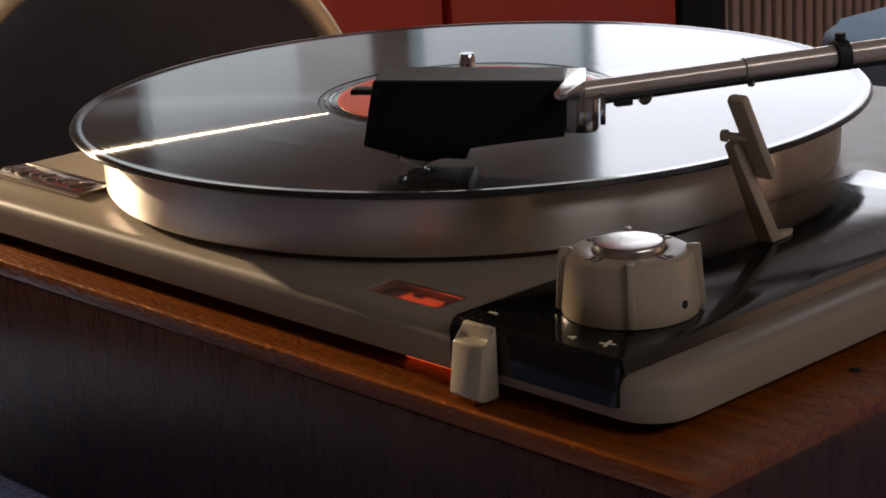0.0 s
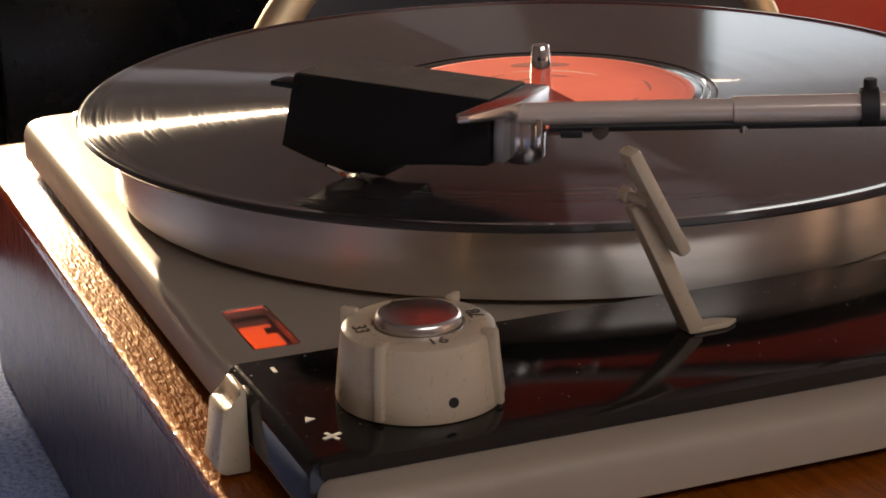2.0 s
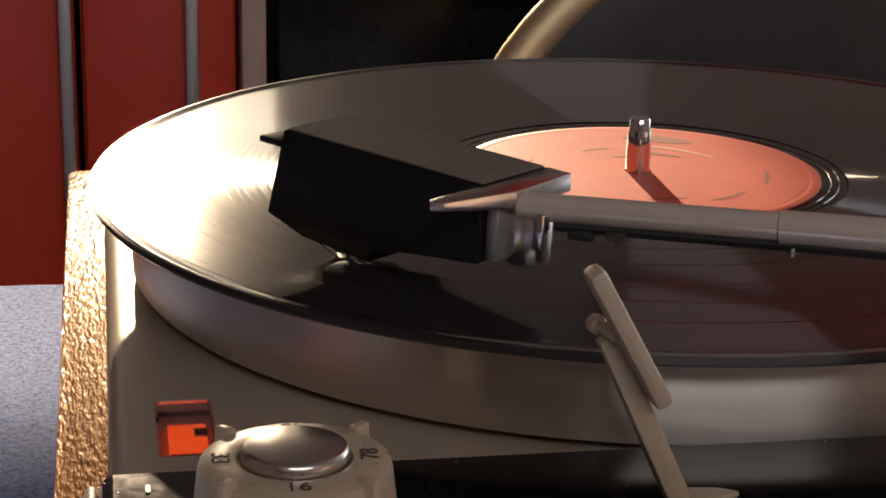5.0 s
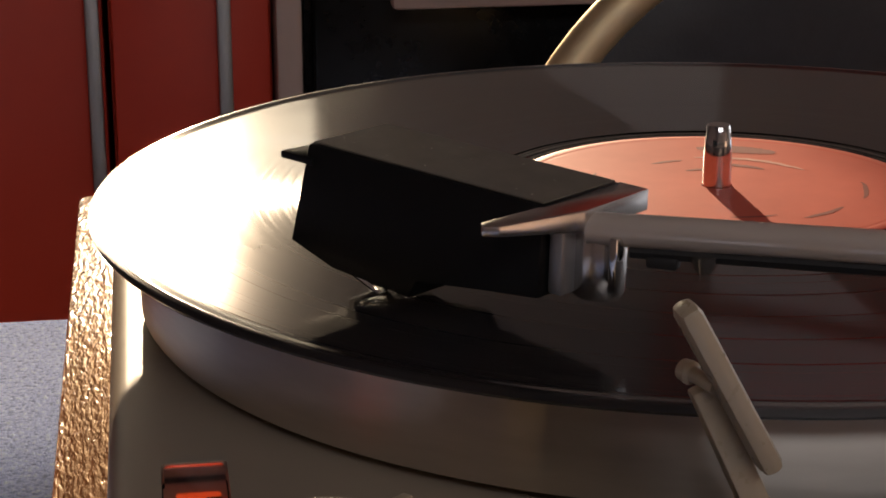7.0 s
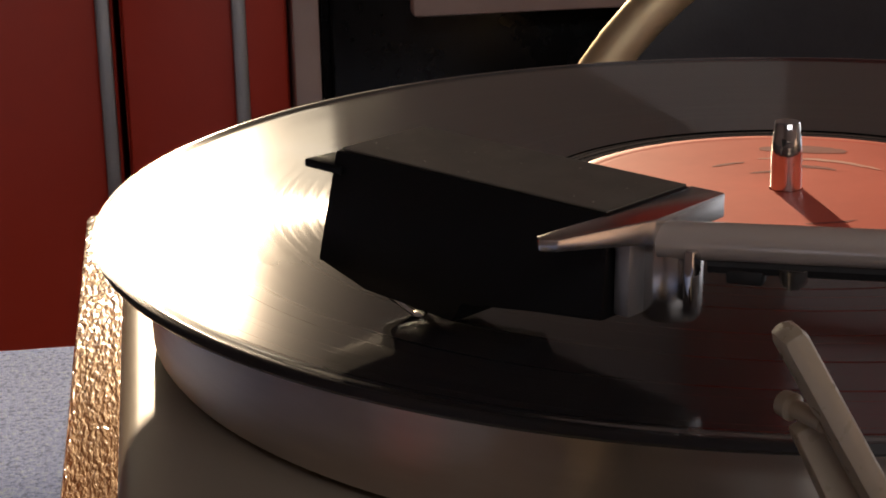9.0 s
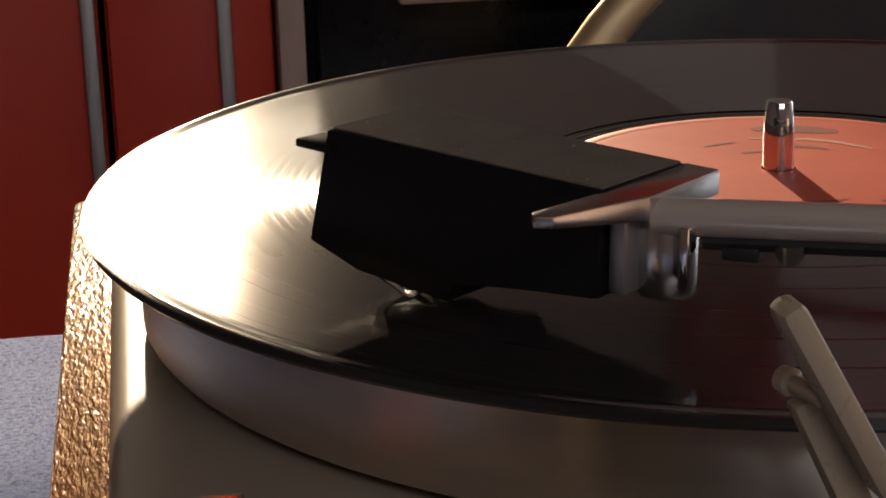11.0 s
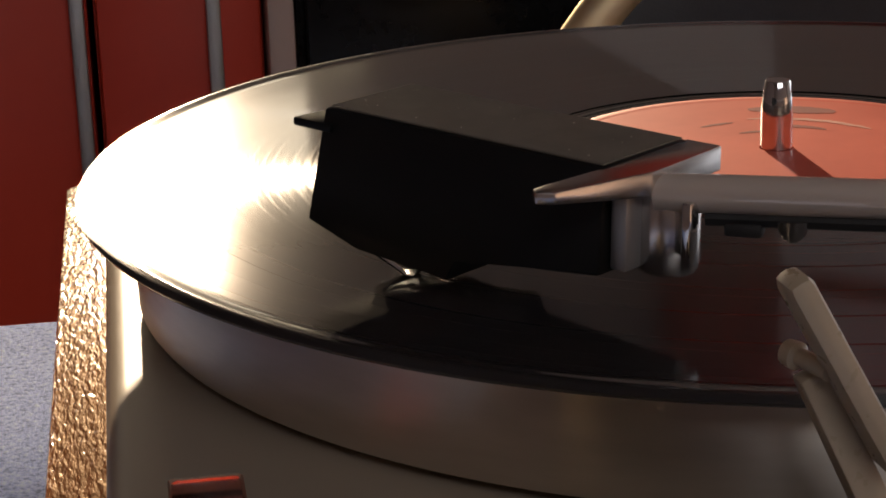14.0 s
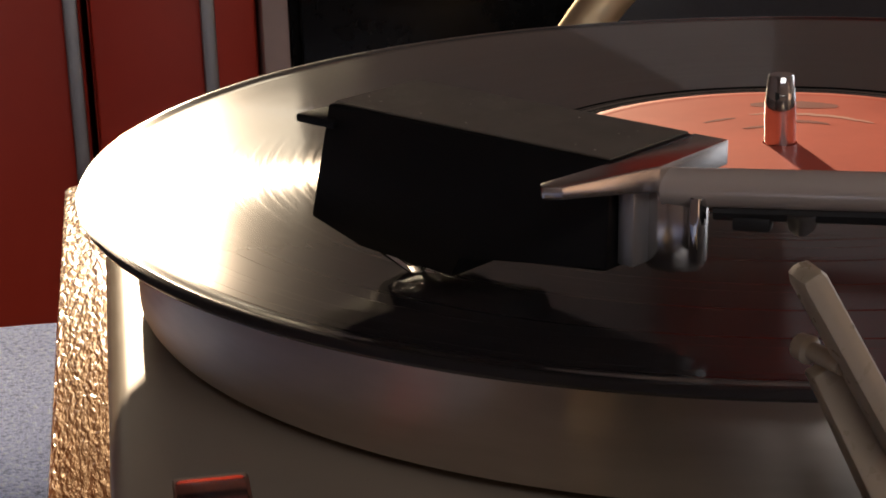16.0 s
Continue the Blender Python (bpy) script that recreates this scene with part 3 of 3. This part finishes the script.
for k, num in enumerate(("16", "78", "45", "33")):
    a = 90 * k
    part("number", moved(text_mesh(num, 0.0050), pose(0.0139 * math.cos(radians(a)), 0.0139 * math.sin(radians(a)), KH + 0.0001, 0, 0, a + 90)), INK, knob)
part("cap", lathe([(0, KH + 0.0022), (0.0090, KH + 0.0024), (0.0094, KH + 0.0023), (0.0099, KH + 0.0018), (0.0101, KH + 0.0010), (0.0102, KH - 0.0010)], 64), SATIN, knob, "polished metal cap")
part("set_screw", moved(lathe([(0, 0.0002), (0.0012, 0.0002), (0.0013, -0.0004)], 16), pose(0.0193 * math.cos(radians(5)), 0.0193 * math.sin(radians(5)), 0.0050, 0, 87, 5)), DARK, knob)

# platter
platter = part("platter", lathe([(0, -0.0040), (0.1380, -0.0040), (0.1392, -0.0044), (0.1396, -0.0052), (0.1392, -0.0226), (0.1385, -0.0236), (0.1290, -0.0240), (0, -0.0240)], 192), ALU, deck, "turned aluminium platter rim")
part("mat", lathe([(0, -0.0018), (0.1370, -0.0018), (0.1378, -0.0022), (0.1378, -0.0038), (0, -0.0038)], 128), RUBBER, deck, "black rubber platter mat")
part("spindle", lathe([(0, 0.0152), (0.0026, 0.0152), (0.0028, 0.0150), (0.00325, 0.0100), (0.0034, 0.0078), (0.0034, -0.003)], 48), CHROME, deck, "polished metal spindle")

# record
record = thing("vinyl_record", "black long-play vinyl record with salmon-red label", "record", (0, 0, 0))
prof = [(0.0575, 0.0)]
for i in range(60):
    prof.append((0.0575 + 0.0875 * (i + 1) / 60, 0.0))
prof += [(0.1465, 0.0001), (0.1480, 0.0004), (0.1492, 0.0004), (0.1500, 0.0000), (0.1505, -0.0007), (0.1500, -0.0014), (0.1490, -0.0017), (0.0575, -0.0017)]
part("disc", lathe(prof, 256), VINYL, record)
part("run_out", lathe([(0.0502, -0.0016), (0.0502, -0.0001), (0.0510, -0.0003), (0.0572, -0.0002), (0.0574, -0.0016)], 160), DEAD_WAX, record)
part("paper_label", lathe([(0.0037, -0.0003), (0.0037, 0.0002), (0.0462, 0.0002), (0.0463, 0.0002), (0.0470, 0.0000), (0.0477, 0.0002), (0.0478, 0.0002), (0.0500, 0.0002), (0.0502, 0.0001), (0.0502, -0.0003)], 160), LABEL, record, "salmon-red paper label with printing")


def arc(r0, r1, a0, a1, wave=0.0):
    """A curved strip of print between two radii, with a ragged outline."""
    bm = bmesh.new()
    n = 18
    rnd = random.Random(int(r0 * 1e5))
    rows = []
    for i in range(n + 1):
        a = radians(a0 + (a1 - a0) * i / n)
        f = math.sin(math.pi * min(1.0, max(0.0, (i + 0.6) / (n + 1.2)))) ** 0.5
        mid, half = (r0 + r1) / 2 + wave * (rnd.random() - 0.5), (r1 - r0) / 2 * f
        rows.append([bm.verts.new((q * math.cos(a), q * math.sin(a), 0.00028)) for q in (mid - half, mid + half)])
    for p, q in zip(rows, rows[1:]):
        bm.faces.new((p[0], p[1], q[1], q[0]))
    return bm


part("printed_emblem", arc(0.0330, 0.0400, 140, 172, 0.0006), PRINT, record, "dark printed emblem")
part("printed_line", arc(0.0262, 0.0282, 112, 176, 0.0008), PALE_PRINT, record, "pale printed line")
for r0, r1, a0, a1 in ((0.0190, 0.0212, 128, 168), (0.0240, 0.0252, 185, 205), (0.0140, 0.0156, 150, 195), (0.0330, 0.0345, 20, 44), (0.0285, 0.0296, 350, 372), (0.0350, 0.0362, 60, 84), (0.0300, 0.0312, 240, 262)):
    part("print_bar", arc(r0, r1, a0, a1, 0.0003), PRINT, record)
for r0, r1 in ((0.0526, 0.0530), (0.0549, 0.0552)):
    part("run_out_groove", lathe([(r0, 0.00005), ((r0 + r1) / 2, 0.0002), (r1, 0.00005)], 160), CHROME_VINYL, record)

# ---------------------------------------------------------------- tone arm
U = Vector((0.776, 0.631, -0.030)).normalized()      # along the headshell, towards the arm
V = Vector((-0.631, 0.776, 0)).normalized()
Wv = U.cross(V)
HS = Matrix((( U.x, V.x, Wv.x, 0.0636), (U.y, V.y, Wv.y, -0.1040), (U.z, V.z, Wv.z, 0.0300), (0, 0, 0, 1)))   # near front top corner
arm = thing("tone_arm", "champagne tone arm with black headshell and silver finger lift", "tone arm", (0, 0, 0))
shell = bmesh.new()
LN, WD = 0.0612, 0.0228
side = [(0.0, 0.0), (LN, 0.0), (LN + 0.0002, -0.0175), (0.0310, -0.0208), (0.0300, -0.0250), (0.0085, -0.0240), (-0.0036, -0.0208)]
sa = [shell.verts.new((x, 0.075 * z, z)) for x, z in side]
sb = [shell.verts.new((x, WD, z)) for x, z in side]
shell.faces.new(sa)
shell.faces.new(sb[::-1])
for i in range(len(side)):
    j = (i + 1) % len(side)
    shell.faces.new((sa[i], sb[i], sb[j], sa[j]))
hs = part("headshell", bevelled(shell, shell.edges, 0.0005), BLACK, arm, "matt black plastic headshell", HS)
part("shell_top", box((0.0008, 0.0008, 0.0001), (LN - 0.0008, WD - 0.0008, 0.0004)), DUSTY, hs, "dusty top face, paled for the faint light on it")
tabm = prism([(-0.0072, -0.0010), (0.002, -0.0010), (0.002, 0.0060), (-0.0066, 0.0060)], -0.0042, -0.0026, 0.0004)
part("front_tab", tabm, BLACK, hs)
cart = bmesh.new()
cs = [(0.0085, -0.0188), (0.0300, -0.0188), (0.0300, -0.0238), (0.0170, -0.0272), (0.0085, -0.0260)]
ca = [cart.verts.new((x, 0.003, z)) for x, z in cs]
cb = [cart.verts.new((x, 0.0185, z)) for x, z in cs]
cart.faces.new(ca)
cart.faces.new(cb[::-1])
for i in range(5):
    j = (i + 1) % 5
    cart.faces.new((ca[i], cb[i], cb[j], ca[j]))
cartridge = part("cartridge", bevelled(cart, cart.edges, 0.0005), BLACK, hs)
guard = tube([(0.0070, 0.0060, -0.0205), (0.0080, 0.0062, -0.0255), (0.0140, 0.0070, -0.0282), (0.0165, 0.0075, -0.0264)], [0.0024, 0.0024, 0.0022, 0.0018], 6)
part("stylus_guard", guard, CLEAR, cartridge, "clear plastic stylus guard")
part("stylus", tube([(0.0185, 0.0105, -0.0268), (0.0150, 0.0105, -0.0286), (0.0148, 0.0105, -0.0295)], [0.0005, 0.0004, 0.0001], 8), SATIN, cartridge)

# finger lift: a tapered bar across the shell's end, reaching towards the viewer's side
fl = bmesh.new()
fo = [(LN - 0.0010, WD + 0.0010), (LN + 0.0058, WD + 0.0012), (LN + 0.0066, 0.0040), (LN + 0.0020, -0.0150), (LN - 0.0002, -0.0168), (LN - 0.0022, -0.0150), (LN - 0.0006, 0.0)]
fa = [fl.verts.new((x, y, -0.0045)) for x, y in fo]
fb = [fl.verts.new((x, y, -0.0002)) for x, y in fo]
for v in fa:
    if v.co.y < -0.01:
        v.co.z = -0.0022
fl.faces.new(fa[::-1])
fl.faces.new(fb)
for i in range(len(fo)):
    j = (i + 1) % len(fo)
    fl.faces.new((fa[i], fa[j], fb[j], fb[i]))
part("finger_lift", bevelled(fl, fl.edges, 0.0004), SATIN, hs, "silver finger lift")
part("end_plate", box((LN + 0.0004, 0.0012, -0.0168), (LN + 0.0036, WD - 0.0012, -0.0040), 0.0005), STEEL, hs)
part("collar", moved(lathe([(0, 0.0), (0.0048, 0.0), (0.0052, -0.0006), (0.0052, -0.0125), (0.0046, -0.0136), (0, -0.0136)], 40), pose(LN + 0.0054, 0.0100, -0.0042)), SATIN, hs, "chrome locking collar")
part("collar_tongue", box((LN + 0.0112, 0.0050, -0.0150), (LN + 0.0130, 0.0075, -0.0045), 0.0004), CHROME, hs)

A0, A1 = Vector((0.1128, -0.0535, 0.0238)), Vector((0.1990, 0.1140, 0.0280))
adir = (A1 - A0).normalized()


def on_arm(s, dz=0.0, dv=0.0):
    return A0 + adir * s + Vector((0, 0, dz)) + Vector((adir.y, -adir.x, 0)) * dv


part("tube", tube([on_arm(-0.004), on_arm(0.062)], 0.0031, 20), ARM, arm, "champagne lacquered arm tube")
part("sleeve", tube([on_arm(0.052), on_arm(0.0524), on_arm(0.175)], [0.0031, 0.0036, 0.0038], 20), ARM, arm)
part("under_rail", tube([on_arm(0.004, -0.0036), on_arm(0.160, -0.0038)], 0.0016, 8), RUBBER, arm, "black cable channel under the tube")
part("wire_block", moved(box((-0.003, -0.0016, -0.0012), (0.003, 0.0016, 0.0012), 0.0006), Matrix.Translation(on_arm(0.010, -0.0054)) @ pose(0, 0, 0, 0, 0, 60)), RUBBER, arm)
part("stop_screw", tube([on_arm(0.0175, -0.0035), on_arm(0.0175, -0.0062), on_arm(0.0175, -0.0072)], [0.0030, 0.0020, 0.0009], 12), SATIN, arm)
part("stop_screw", tube([on_arm(0.055, -0.0040), on_arm(0.055, -0.0062)], [0.0016, 0.0010], 12), SATIN, arm)
part("clamp_ring", tube([on_arm(0.0850), on_arm(0.0895)], 0.0052, 20), RUBBER, arm, "black clamp ring")
part("clamp_screw", tube([on_arm(0.0872, 0.002), on_arm(0.0872, 0.0075)], 0.0018, 10), RUBBER, arm)
part("pivot_post", moved(lathe([(0, 0.0), (0.0150, 0.0), (0.0150, 0.006), (0.0085, 0.010), (0.0085, 0.0435), (0.0100, 0.0455), (0.0100, 0.0580), (0, 0.0585)], 40), pose(0.1980, 0.1125, Z_DECK)), SATIN, arm, "silver pivot post")

# ---------------------------------------------------------------- arm lift lever
lift = thing("arm_lift", "cream plastic arm lift lever with tilting paddle", "lever", (0, 0, 0), "", 2.8)


def slab(p, q, w, t, axis, bevel=0.0006, taper=1.0):
    """A flat bar from p to q, w wide across the given axis and t thick."""
    p, q = Vector(p), Vector(q)
    d = q - p
    a = Vector(axis).normalized()
    b = d.cross(a).normalized()
    a = b.cross(d).normalized()
    bm = bmesh.new()
    vs = []
    for s, k in ((p, 1.0), (q, taper)):
        vs.append([bm.verts.new(s + a * (i * w * k / 2) + b * (j * t / 2)) for i, j in ((-1, -1), (1, -1), (1, 1), (-1, 1))])
    bm.faces.new(vs[0][::-1])
    bm.faces.new(vs[1])
    for i in range(4):
        bm.faces.new((vs[0][i], vs[0][(i + 1) % 4], vs[1][(i + 1) % 4], vs[1][i]))
    return bevelled(bm, bm.edges, bevel)


part("arm", slab((0.1665, -0.0440, -0.0205), (0.1640, -0.0592, 0.0135), 0.0062, 0.0046, (1, 0.0, 0), 0.0006, 0.62), CREAM, lift)
part("foot", prism([(0.1625, -0.0450), (0.1690, -0.0450), (0.1690, -0.0350), (0.1668, -0.0310), (0.1640, -0.0350)], Z_PANEL + 0.0001, Z_PANEL + 0.0016, 0.0005), CREAM, lift)
part("pin", tube([(0.1612, -0.0617, 0.0156), (0.1616, -0.0615, 0.0156), (0.1634, -0.0608, 0.0155), (0.1638, -0.0606, 0.0155), (0.1690, -0.0585, 0.0150)], [0.0008, 0.0018, 0.0020, 0.0013, 0.0013], 16), CREAM, lift)
part("paddle", slab((0.1695, -0.0492, 0.0010), (0.1695, -0.0645, 0.0290), 0.0068, 0.0038, (1, 0.0, 0), 0.0015), CREAM, lift)


# ---------------------------------------------------------------- dust and wear
def specks(name, count, seed, spot, size, material, parent, label):
    """Tiny flat flecks scattered by spot(random) -> x, y, z, joined into one mesh."""
    rnd = random.Random(seed)
    bm = bmesh.new()
    for _ in range(count):
        x, y, z = spot(rnd)
        r = size * (0.4 + 1.2 * rnd.random() ** 3)
        a0, k = rnd.random() * 6.28, 0.4 + 0.6 * rnd.random()
        low = [bm.verts.new((x + r * math.cos(a0 + i * 1.2566), y + k * r * math.sin(a0 + i * 1.2566), z)) for i in range(5)]
        tip = bm.verts.new((x, y, z + r * 0.3))
        for i in range(5):
            bm.faces.new((low[i], low[(i + 1) % 5], tip))
    ob = part(name, bm, material, parent, label)
    return tagged(ob, kind="stuff")


specks("dust", 260, 3, lambda q: (0.139 + 0.055 * q.random(), -0.148 + 0.19 * q.random() ** 1.4, Z_PANEL + 0.00005), 0.00022, WHITE_INK, panel, "pale dust flecks")
specks("dust", 40, 4, lambda q: (0.002 + 0.056 * q.random(), 0.002 + 0.018 * q.random(), 0.00042), 0.00018, WHITE_INK, hs, "pale dust flecks")
